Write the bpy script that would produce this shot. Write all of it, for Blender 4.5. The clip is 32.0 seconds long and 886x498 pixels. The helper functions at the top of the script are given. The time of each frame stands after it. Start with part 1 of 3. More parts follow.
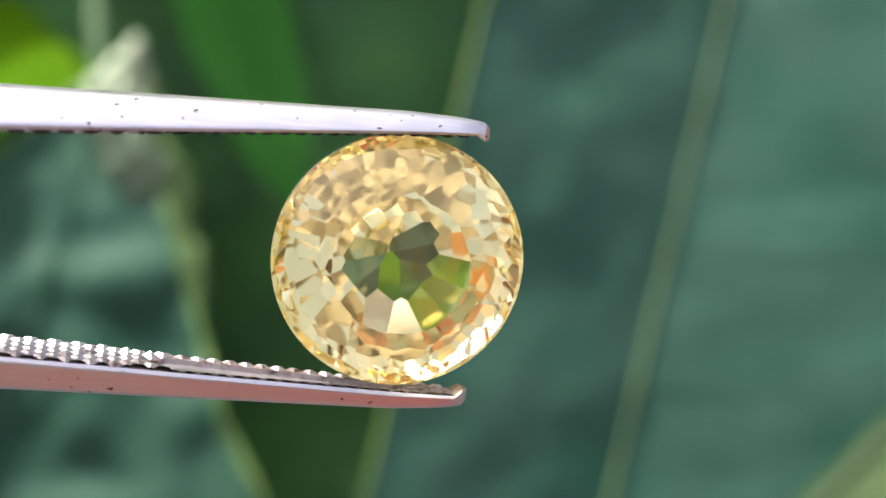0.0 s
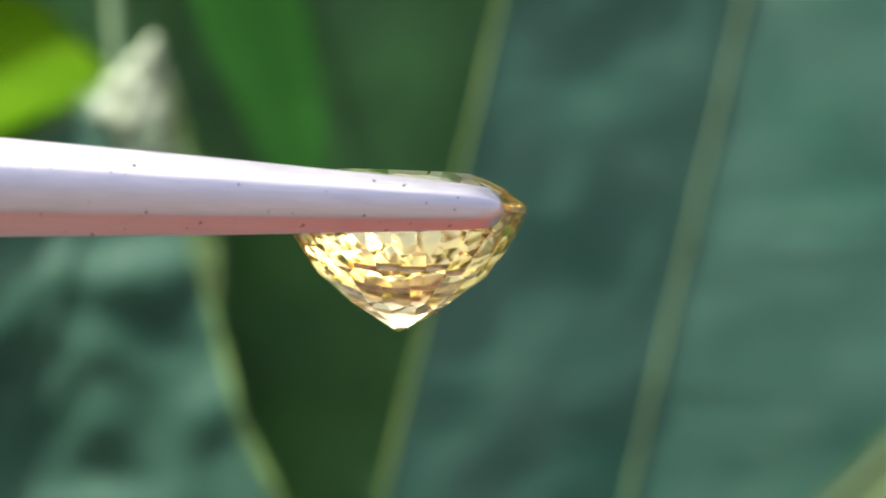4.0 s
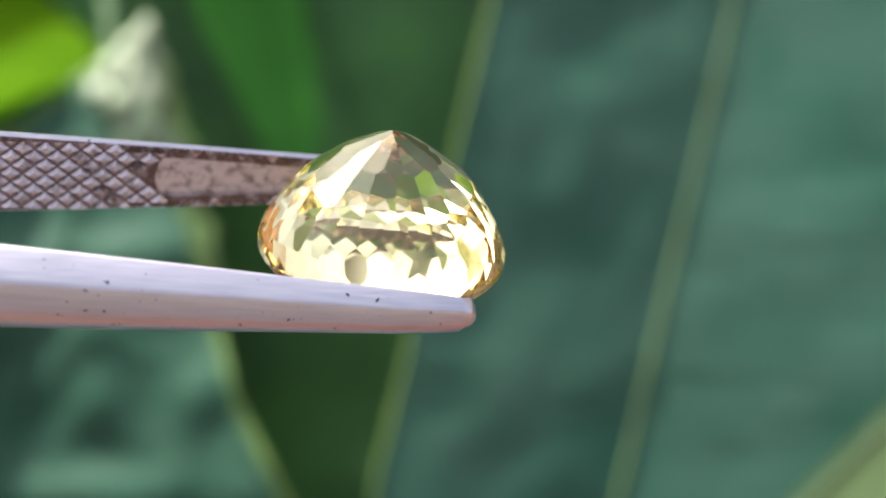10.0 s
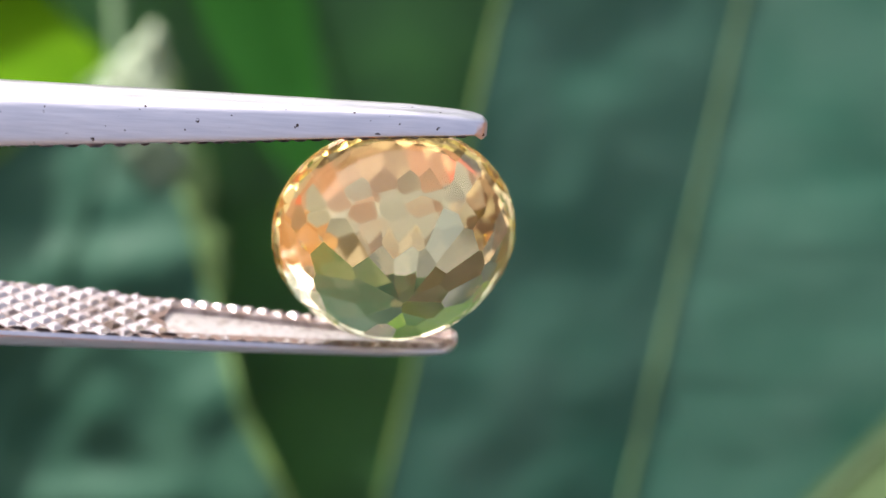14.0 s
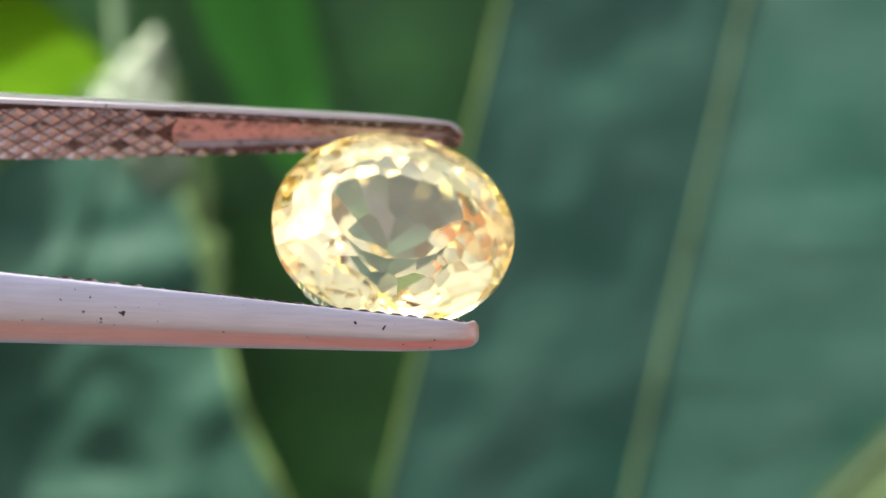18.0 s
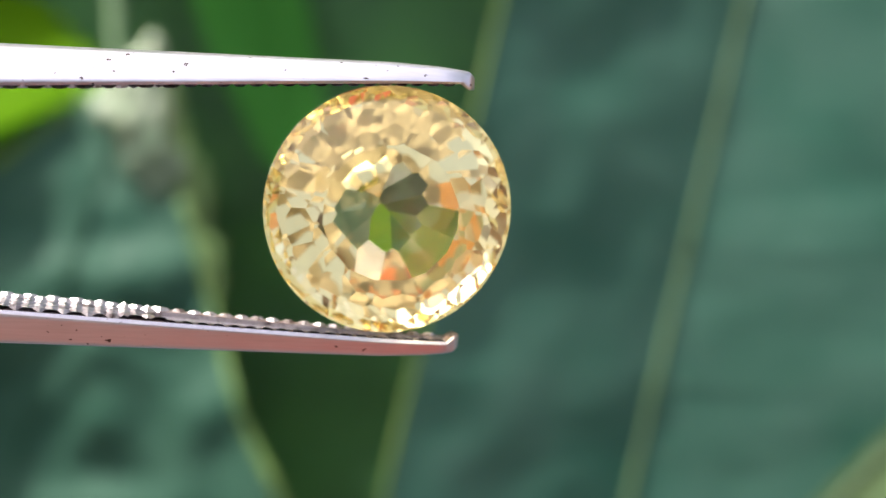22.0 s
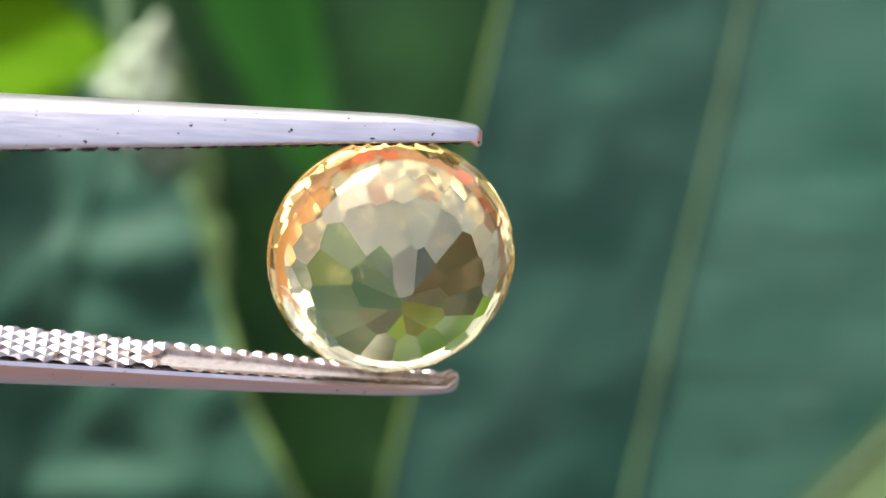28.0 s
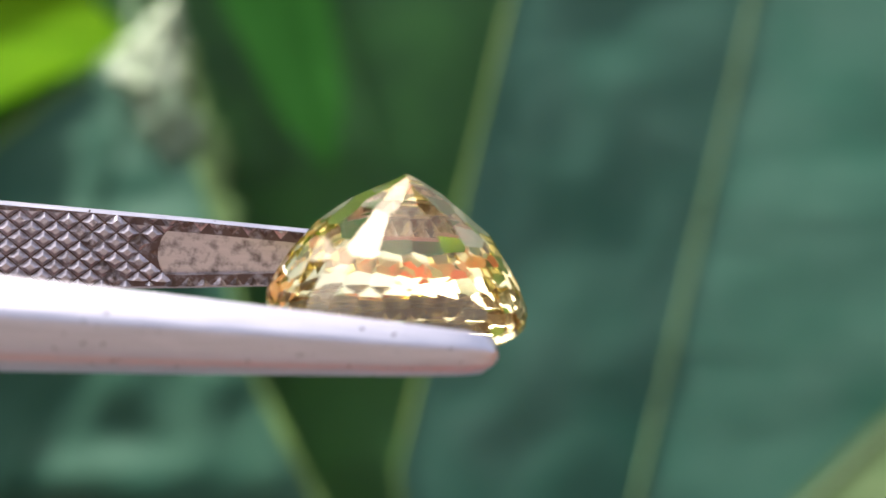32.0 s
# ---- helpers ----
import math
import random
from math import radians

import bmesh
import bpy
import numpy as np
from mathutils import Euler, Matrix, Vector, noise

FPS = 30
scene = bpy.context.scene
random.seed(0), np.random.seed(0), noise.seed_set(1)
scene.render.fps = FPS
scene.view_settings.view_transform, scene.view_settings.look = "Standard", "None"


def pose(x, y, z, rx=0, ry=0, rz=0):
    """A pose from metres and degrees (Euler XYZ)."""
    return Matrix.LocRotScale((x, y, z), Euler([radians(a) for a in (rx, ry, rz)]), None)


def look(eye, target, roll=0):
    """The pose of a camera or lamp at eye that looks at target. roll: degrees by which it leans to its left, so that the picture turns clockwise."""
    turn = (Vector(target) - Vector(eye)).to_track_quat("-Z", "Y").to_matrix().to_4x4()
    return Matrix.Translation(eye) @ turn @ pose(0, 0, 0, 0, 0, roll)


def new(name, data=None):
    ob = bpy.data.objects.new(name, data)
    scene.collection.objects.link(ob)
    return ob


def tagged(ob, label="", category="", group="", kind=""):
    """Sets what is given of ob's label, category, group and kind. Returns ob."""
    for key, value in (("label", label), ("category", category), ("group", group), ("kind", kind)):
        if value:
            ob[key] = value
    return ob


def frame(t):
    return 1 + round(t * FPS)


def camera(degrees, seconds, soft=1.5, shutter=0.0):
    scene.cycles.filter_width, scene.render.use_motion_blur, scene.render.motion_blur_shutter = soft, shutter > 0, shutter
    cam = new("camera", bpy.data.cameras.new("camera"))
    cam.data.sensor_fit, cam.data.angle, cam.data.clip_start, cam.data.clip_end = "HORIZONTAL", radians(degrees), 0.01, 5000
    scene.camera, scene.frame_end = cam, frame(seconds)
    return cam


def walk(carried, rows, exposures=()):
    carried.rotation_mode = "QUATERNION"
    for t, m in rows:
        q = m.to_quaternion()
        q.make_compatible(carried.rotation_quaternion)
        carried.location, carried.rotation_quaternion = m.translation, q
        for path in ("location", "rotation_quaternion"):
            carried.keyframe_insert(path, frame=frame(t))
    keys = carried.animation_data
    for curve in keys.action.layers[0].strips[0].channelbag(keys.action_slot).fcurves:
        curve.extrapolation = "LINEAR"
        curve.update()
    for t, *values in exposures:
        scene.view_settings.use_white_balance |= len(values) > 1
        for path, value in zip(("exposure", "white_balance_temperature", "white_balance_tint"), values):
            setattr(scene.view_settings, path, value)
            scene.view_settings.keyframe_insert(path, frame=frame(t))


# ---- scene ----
# ---- camera ----
# the eye looks down on the plant; all places below are taken from the eye
BASE = Matrix.Translation((0, 0, 0.6)) @ Matrix.Rotation(radians(-40), 4, "X")
cam = camera(22.0, 32.0)
cam.data.dof.use_dof = True
cam.data.dof.focus_distance = 0.0715
cam.data.dof.aperture_fstop = 42.0
# <cam>
CAM_ROWS = [
    (0, BASE @ pose(0, 0, 0, 90.258, 0, -0.489)),
    (0.5, BASE @ pose(0, 0, 0, 90.241, 0, -0.526)),
    (1, BASE @ pose(0, 0, 0, 90.280, 0, -0.337)),
    (1.5, BASE @ pose(0, 0, 0, 90.196, 0, 0.041)),
    (2, BASE @ pose(0, 0, 0, 90.301, 0, -0.075)),
    (2.5, BASE @ pose(0, 0, 0, 90.199, 0, -0.085)),
    (3, BASE @ pose(0, 0, 0, 90.220, 0, -0.077)),
    (3.5, BASE @ pose(0, 0, 0, 90.241, 0, -0.069)),
    (4, BASE @ pose(0, 0, 0, 90.262, 0, -0.061)),
    (4.5, BASE @ pose(0, 0, 0, 90.283, 0, -0.053)),
    (5, BASE @ pose(0, 0, 0, 90.131, 0, -0.140)),
    (5.5, BASE @ pose(0, 0, 0, 89.868, 0, -0.184)),
    (6, BASE @ pose(0, 0, 0, 89.911, 0, -0.151)),
    (6.5, BASE @ pose(0, 0, 0, 89.823, 0, -0.129)),
    (7, BASE @ pose(0, 0, 0, 89.780, 0, -0.403)),
    (7.5, BASE @ pose(0, 0, 0, 89.801, 0, -0.445)),
    (8, BASE @ pose(0, 0, 0, 89.715, 0, -0.465)),
    (8.5, BASE @ pose(0, 0, 0, 89.631, 0, -0.384)),
    (9, BASE @ pose(0, 0, 0, 89.605, 0, -0.249)),
    (9.5, BASE @ pose(0, 0, 0, 89.636, 0, -0.195)),
    (10, BASE @ pose(0, 0, 0, 89.767, 0, -0.195)),
    (10.5, BASE @ pose(0, 0, 0, 89.715, 0, -0.227)),
    (11, BASE @ pose(0, 0, 0, 89.680, 0, -0.228)),
    (11.5, BASE @ pose(0, 0, 0, 89.680, 0, -0.195)),
    (12, BASE @ pose(0, 0, 0, 89.780, 0, -0.228)),
    (12.5, BASE @ pose(0, 0, 0, 89.767, 0, -0.195)),
    (13, BASE @ pose(0, 0, 0, 89.801, 0, -0.184)),
    (13.5, BASE @ pose(0, 0, 0, 89.953, 0, -0.032)),
    (14, BASE @ pose(0, 0, 0, 89.970, 0, -0.032)),
    (14.5, BASE @ pose(0, 0, 0, 89.986, 0, -0.032)),
    (15, BASE @ pose(0, 0, 0, 90.002, 0, -0.032)),
    (15.5, BASE @ pose(0, 0, 0, 90.019, 0, -0.032)),
    (16, BASE @ pose(0, 0, 0, 90.000, 0, 0.000)),
    (16.5, BASE @ pose(0, 0, 0, 90.019, 0, -0.001)),
    (17, BASE @ pose(0, 0, 0, 89.931, 0, 0.028)),
    (17.5, BASE @ pose(0, 0, 0, 90.019, 0, 0.017)),
    (18, BASE @ pose(0, 0, 0, 90.095, 0, -0.010)),
    (18.5, BASE @ pose(0, 0, 0, 90.097, 0, 0.026)),
    (19, BASE @ pose(0, 0, 0, 90.138, 0, -0.105)),
    (19.5, BASE @ pose(0, 0, 0, 90.116, 0, -0.123)),
    (20, BASE @ pose(0, 0, 0, 90.041, 0, -0.113)),
    (20.5, BASE @ pose(0, 0, 0, 90.084, 0, -0.101)),
    (21, BASE @ pose(0, 0, 0, 90.171, 0, -0.075)),
    (21.5, BASE @ pose(0, 0, 0, 90.258, 0, -0.015)),
    (22, BASE @ pose(0, 0, 0, 90.215, 0, -0.047)),
    (22.5, BASE @ pose(0, 0, 0, 90.149, 0, -0.015)),
    (23, BASE @ pose(0, 0, 0, 90.214, 0, 0.026)),
    (23.5, BASE @ pose(0, 0, 0, 90.236, 0, 0.051)),
    (24, BASE @ pose(0, 0, 0, 90.279, 0, 0.090)),
    (24.5, BASE @ pose(0, 0, 0, 90.216, 0, 0.056)),
    (25, BASE @ pose(0, 0, 0, 90.193, 0, -0.075)),
    (25.5, BASE @ pose(0, 0, 0, 90.128, 0, 0.045)),
    (26, BASE @ pose(0, 0, 0, 90.106, 0, 0.059)),
    (26.5, BASE @ pose(0, 0, 0, 90.085, 0, 0.072)),
    (27, BASE @ pose(0, 0, 0, 90.063, 0, 0.085)),
    (27.5, BASE @ pose(0, 0, 0, 90.041, 0, 0.099)),
    (28, BASE @ pose(0, 0, 0, 89.736, 0, 0.099)),
    (28.5, BASE @ pose(0, 0, 0, 89.780, 0, 0.172)),
    (29, BASE @ pose(0, 0, 0, 89.823, 0, 0.252)),
    (29.5, BASE @ pose(0, 0, 0, 89.823, 0, 0.120)),
    (30, BASE @ pose(0, 0, 0, 89.761, 0, 0.041)),
    (30.5, BASE @ pose(0, 0, 0, 89.563, 0, 0.185)),
    (31, BASE @ pose(0, 0, 0, 89.497, 0, 0.172)),
    (31.5, BASE @ pose(0, 0, 0, 89.453, 0, 0.215)),
    (32, BASE @ pose(0, 0, 0, 89.304, 0, 0.384)),
]
# </cam>
walk(cam, CAM_ROWS)

# ---- light ----
SUN_EL, SUN_AZ = 47.5, 42.5     # azimuth: degrees to the left of straight ahead
EXPOSURE = 1.59
scene.view_settings.exposure = EXPOSURE
scene.cycles.max_bounces, scene.cycles.transmission_bounces, scene.cycles.glossy_bounces = 24, 24, 16
world = bpy.data.worlds.new("world")
scene.world = world
world.use_nodes = True
wn, wl = world.node_tree.nodes, world.node_tree.links
sky = wn.new("ShaderNodeTexSky")
sky.sky_type = "NISHITA"
sky.sun_disc = False
sky.sun_elevation = radians(SUN_EL)
sky.sun_rotation = radians(-SUN_AZ)
sky.dust_density = 6.5
sky.air_density = 1.0
wn["Background"].inputs["Strength"].default_value = 0.15
sky.ozone_density = 0.4
# thin white haze takes much of the blue out of the sky and lifts it all over
haze = wn.new("ShaderNodeHueSaturation")
haze.inputs["Saturation"].default_value = 0.7
wl.new(sky.outputs["Color"], haze.inputs["Color"])
previous = haze.outputs["Color"]
for how, colour in (("MULTIPLY", (1.03, 0.99, 1.02, 1)), ("ADD", (0.30, 0.29, 0.34, 1))):
    veil = wn.new("ShaderNodeMixRGB")
    veil.blend_type = how
    veil.inputs["Fac"].default_value = 1.0
    veil.inputs["Color2"].default_value = colour
    wl.new(previous, veil.inputs["Color1"])
    previous = veil.outputs["Color"]
wl.new(previous, wn["Background"].inputs["Color"])

sun_data = bpy.data.lights.new("sun", "SUN")
sun_data.energy, sun_data.angle, sun_data.color = 4.0, radians(0.53), (1.0, 0.95, 0.87)
sun = new("sun", sun_data)
az, el = radians(SUN_AZ), radians(SUN_EL)
sun_way = Vector((-math.sin(az) * math.cos(el), math.cos(az) * math.cos(el), math.sin(el)))
sun.matrix_world = look(sun_way * 3, (0, 0, 0))

MM = 0.001


# ---- materials ----
class Shader:
    """A node material with short ways to add nodes."""

    def __init__(self, name):
        self.m = bpy.data.materials.new(name)
        self.m.use_nodes = True
        self.t = self.m.node_tree
        self.b = self.t.nodes["Principled BSDF"]
        self.out = self.t.nodes["Material Output"]

    def node(self, kind, **values):
        n = self.t.nodes.new(kind)
        for key, value in values.items():
            n.inputs[key].default_value = value
        return n

    def link(self, a, b):
        self.t.links.new(a, b)

    def coords(self, scale=(1, 1, 1), rot=(0, 0, 0)):
        c = self.node("ShaderNodeTexCoord")
        m = self.node("ShaderNodeMapping")
        m.inputs["Scale"].default_value = scale
        m.inputs["Rotation"].default_value = rot
        self.link(c.outputs["Object"], m.inputs["Vector"])
        return m.outputs["Vector"]

    def noise(self, vec, scale, detail=4.0, rough=0.55, distort=0.0):
        n = self.node("ShaderNodeTexNoise", Scale=scale, Detail=detail, Roughness=rough, Distortion=distort)
        self.link(vec, n.inputs["Vector"])
        return n.outputs["Fac"]

    def ramp(self, fac, stops):
        r = self.node("ShaderNodeValToRGB")
        e = r.color_ramp.elements
        while len(e) < len(stops):
            e.new(0.5)
        for k, (p, c) in zip(e, stops):
            k.position = p
            k.color = (*c, 1) if len(c) == 3 else c
        self.link(fac, r.inputs["Fac"])
        return r.outputs["Color"]

    def mix(self, fac, a, b, how="MIX"):
        n = self.node("ShaderNodeMix")
        n.data_type = "RGBA"
        n.blend_type = how
        socks = [s for s in n.inputs if s.enabled]
        for s, v in zip(socks, (fac, a, b)):
            if hasattr(v, "is_linked"):
                self.link(v, s)
            elif isinstance(v, (int, float)):
                s.default_value = v
            else:
                s.default_value = (*v, 1)
        return [o for o in n.outputs if o.enabled][0]

    def bump(self, height, strength, distance):
        n = self.node("ShaderNodeBump", Strength=strength, Distance=distance)
        self.link(height, n.inputs["Height"])
        self.link(n.outputs["Normal"], self.b.inputs["Normal"])

    def set(self, **values):
        for key, value in values.items():
            key = key.replace("_", " ")
            if hasattr(value, "is_linked"):
                self.link(value, self.b.inputs[key])
            elif isinstance(value, tuple):
                self.b.inputs[key].default_value = (*value, 1)
            else:
                self.b.inputs[key].default_value = value
        return self


def steel(name, dirty, shift=0.0, dark=0.35, light=1.0, rough=0.0, soil=(0.045, 0.028, 0.02), tint=(1, 1, 1)):
    s = Shader(name)
    v = s.coords()
    streak = s.noise(s.coords((60, 900, 900)), 12, 3)
    info = s.node("ShaderNodeObjectInfo")
    shifted = s.node("ShaderNodeVectorMath")
    shifted.operation = "ADD"
    s.link(v, shifted.inputs[0])
    s.link(info.outputs["Random"], shifted.inputs[1])
    grime = s.noise(shifted.outputs["Vector"], 2300 if dirty else 900, 5, 0.65)
    specks = s.noise(v, 4200, 2, 0.5)
    base = s.ramp(streak, [(0.3, tuple(light * c * k for c, k in zip((0.43, 0.422, 0.462), tint))), (0.7, tuple(light * c * k for c, k in zip((0.495, 0.486, 0.528), tint)))])
    if dirty:
        add = s.node("ShaderNodeMath")
        add.operation = "MULTIPLY_ADD"
        s.link(info.outputs["Random"], add.inputs[0])
        add.inputs[1].default_value = dark
        s.link(grime, add.inputs[2])
        mask = s.ramp(add.outputs[0], [(0.66 - shift, (0, 0, 0)), (0.92 - shift, (1, 1, 1))])
        base = s.mix(mask, base, soil)
        s.set(Metallic=s.ramp(mask, [(0.0, (1, 1, 1)), (1.0, (0.2,) * 3)]))
    else:
        mask = s.ramp(specks, [(0.705, (0, 0, 0)), (0.74, (1, 1, 1))])
        base = s.mix(mask, base, (0.05, 0.035, 0.03))
        s.set(Metallic=1.0)
    s.set(Base_Color=base, Roughness=s.ramp(streak, [(0.2, (0.28 + rough,) * 3), (0.8, (0.39 + rough,) * 3)]))
    s.bump(streak, 0.25, 0.00002)
    return s.m


def leaf_material(name, dark, light, hue_scale, rib_scale, sheen=0.38, glow=0.25, gloss=0.3):
    """A leaf blade: mottled green, fine side ribs, waxy sheen, some light through it."""
    s = Shader(name)
    v = s.coords()
    mott = s.noise(v, hue_scale, 5, 0.6)
    fine = s.noise(v, 1400, 3)
    col = s.ramp(mott, [(0.3, dark), (0.72, light)])
    col = s.mix(0.18, col, s.ramp(fine, [(0.3, dark), (0.7, light)]))
    w = s.node("ShaderNodeTexWave", Scale=rib_scale, Distortion=5.0, Detail=3.0)
    w.bands_direction = "Y"
    w.inputs["Detail Scale"].default_value = 1.5
    s.link(s.coords((0.25, 1, 1), (0, 0, radians(8))), w.inputs["Vector"])
    col = s.mix(0.07, col, s.ramp(w.outputs["Fac"], [(0.2, dark), (0.9, light)]))
    s.set(Base_Color=col, Roughness=s.ramp(mott, [(0.2, (sheen,) * 3), (0.8, (sheen + 0.15,) * 3)]))
    add = s.node("ShaderNodeMath")
    add.operation = "ADD"
    s.link(w.outputs["Fac"], add.inputs[0])
    s.link(mott, add.inputs[1])
    s.bump(add.outputs[0], 0.35, 0.00030)
    s.set(Specular_IOR_Level=gloss)
    tr = s.node("ShaderNodeBsdfTranslucent")
    s.link(s.mix(0.6, col, (0.25, 0.5, 0.02)), tr.inputs["Color"])
    mx = s.node("ShaderNodeMixShader", Fac=glow)
    s.link(s.b.outputs["BSDF"], mx.inputs[1])
    s.link(tr.outputs["BSDF"], mx.inputs[2])
    s.link(mx.outputs["Shader"], s.out.inputs["Surface"])
    return s.m


def plain(name, a, b, scale, rough=0.6, depth=0.0003, span=(0.3, 0.7)):
    s = Shader(name)
    n = s.noise(s.coords(), scale, 5, 0.6)
    s.set(Base_Color=s.ramp(n, [(span[0], a), (span[1], b)]), Roughness=rough)
    s.bump(n, 0.5, depth)
    return s.m


def gem_material():
    s = Shader("yellow_gem")
    g = s.node("ShaderNodeBsdfGlass", Roughness=0.0, IOR=1.74)
    g.inputs["Color"].default_value = (0.982, 0.946, 0.775, 1)
    s.link(g.outputs["BSDF"], s.out.inputs["Surface"])
    return s.m


STEEL = steel("brushed_steel", False)
STEEL_WORN = steel("worn_steel", True, 0.03, 0.22, 1.0, 0.05, (0.11, 0.075, 0.065), (1, 0.96, 0.94))
STEEL_DIRTY = steel("stained_steel", True, 0.14, 0.3, 1.2, 0.05, (0.06, 0.038, 0.030), (1, 0.95, 0.92))
STEEL_GROOVE = steel("grooved_steel", True, 0.42, 0.1, 0.9, 0.15, (0.085, 0.05, 0.04))
STEEL_GRIMY = steel("grimy_steel", True, 0.18, 0.1, 1.2, 0.0, (0.055, 0.032, 0.02), (1, 0.93, 0.85))
GEM = gem_material()
LEAF_BLUE = leaf_material("blue_green_leaf", (0.014, 0.076, 0.050), (0.046, 0.113, 0.085), 170, 110, 0.5, 0.25, 0.22)
LEAF_DEEP = leaf_material("deep_green_leaf", (0.027, 0.074, 0.040), (0.075, 0.235, 0.068), 150, 40, 0.5, 0.35)
LEAF_CRINKLED = leaf_material("crinkled_leaf", (0.010, 0.056, 0.035), (0.033, 0.088, 0.058), 220, 55, 0.55, 0.25, 0.17)
LEAF_BRIGHT = leaf_material("bright_leaf", (0.085, 0.22, 0.003), (0.14, 0.30, 0.004), 120, 60, 0.8, 0.7, 0.12)
LEAF_BAND = leaf_material("band_leaf", (0.032, 0.19, 0.022), (0.065, 0.29, 0.045), 200, 60, 0.55, 0.5, 0.2)
LEAF_SUNLIT = leaf_material("sunlit_leaf", (0.045, 0.095, 0.030), (0.10, 0.155, 0.065), 200, 60, 0.6)
VEIN = plain("pale_vein", (0.042, 0.094, 0.034), (0.068, 0.13, 0.05), 300)
LIME_MARGIN = plain("lime_margin", (0.055, 0.12, 0.024), (0.11, 0.19, 0.038), 300)
# next two: paler than the crinkled leaf, its sheen put into the colour
LIT_FOLD = leaf_material("lit_leaf_fold", (0.085, 0.15, 0.085), (0.19, 0.26, 0.175), 500, 90, 0.6)
LIT_PUCKER = leaf_material("lit_pucker", (0.040, 0.115, 0.075), (0.12, 0.21, 0.15), 450, 90, 0.55)
LIME_FOLD = leaf_material("lime_leaf_fold", (0.065, 0.135, 0.035), (0.15, 0.235, 0.085), 500, 90, 0.6)
# pale colour stands for sun on the crumpled leaf tip
LIT_TIP = plain("lit_leaf_tip", (0.13, 0.19, 0.10), (0.31, 0.37, 0.26), 420)
# dark and pale patches put in to vary what the gem reflects
MOTTLED_WALL = plain("mottled_wall", (0.038, 0.030, 0.022), (0.33, 0.295, 0.29), 3.6, 0.85, 0.003, (0.44, 0.60))
SOIL = plain("slate_gravel", (0.044, 0.058, 0.068), (0.088, 0.110, 0.126), 9, 0.9, 0.02)
CLAY_RED = plain("red_clay", (0.15, 0.028, 0.018), (0.26, 0.05, 0.03), 9, 0.8, 0.002)
CLAY_PINK = plain("pale_clay", (0.10, 0.048, 0.036), (0.17, 0.086, 0.066), 7, 0.8, 0.002)
STONE_GREY = plain("grey_stone", (0.062, 0.066, 0.077), (0.115, 0.119, 0.135), 8, 0.8, 0.002)
CLAY_BROWN = plain("brown_clay", (0.045, 0.026, 0.018), (0.12, 0.065, 0.045), 8, 0.8, 0.002)
ORANGE_RENDER = plain("orange_render", (0.16, 0.075, 0.032), (0.26, 0.118, 0.05), 5, 0.85, 0.003)
BARK = plain("rough_bark", (0.05, 0.035, 0.024), (0.16, 0.12, 0.085), 30, 0.9, 0.004)
TREE_LEAF = leaf_material("tree_foliage", (0.035, 0.045, 0.012), (0.085, 0.085, 0.025), 3, 5, 0.6, 0.35, 0.2)
TAN_RENDER = plain("tan_render", (0.20, 0.11, 0.06), (0.36, 0.22, 0.13), 4, 0.85, 0.003)
MORTAR = plain("grey_mortar", (0.07, 0.062, 0.055), (0.14, 0.125, 0.11), 20, 0.9, 0.002)


# ---- helpers for meshes ----
def mesh_of(bm, name, material, smooth=False):
    me = bpy.data.meshes.new(name)
    bmesh.ops.recalc_face_normals(bm, faces=bm.faces[:])
    for f in bm.faces:
        f.smooth = smooth
    bm.to_mesh(me)
    bm.free()
    me.materials.append(material)
    return me


def part(name, bm, material, parent, label="", smooth=False):
    ob = new(name, mesh_of(bm, name, material, smooth))
    ob.parent = parent
    return tagged(ob, label)


def lerp_table(x, table):
    xs, ys = zip(*table)
    return float(np.interp(x, xs, ys))


# ---- ground ----
def build_ground():
    bm = bmesh.new()
    n, size = 40, 60.0
    grid = []
    for j in range(n + 1):
        for i in range(n + 1):
            u, v = i / n * 2 - 1, j / n * 2 - 1
            x, y = size * u * abs(u) ** 2, size * v * abs(v) ** 2
            z = 0.03 * noise.noise(Vector((x * 1.5, y * 1.5, 0.3)))
            grid.append(bm.verts.new((x, y, z)))
    for j in range(n):
        for i in range(n):
            a = j * (n + 1) + i
            bm.faces.new((grid[a], grid[a + 1], grid[a + n + 2], grid[a + n + 1]))
    ob = new("ground", mesh_of(bm, "ground", SOIL, True))
    tagged(ob, "blue-grey slate gravel under the plants", "ground", kind="structure")


build_ground()


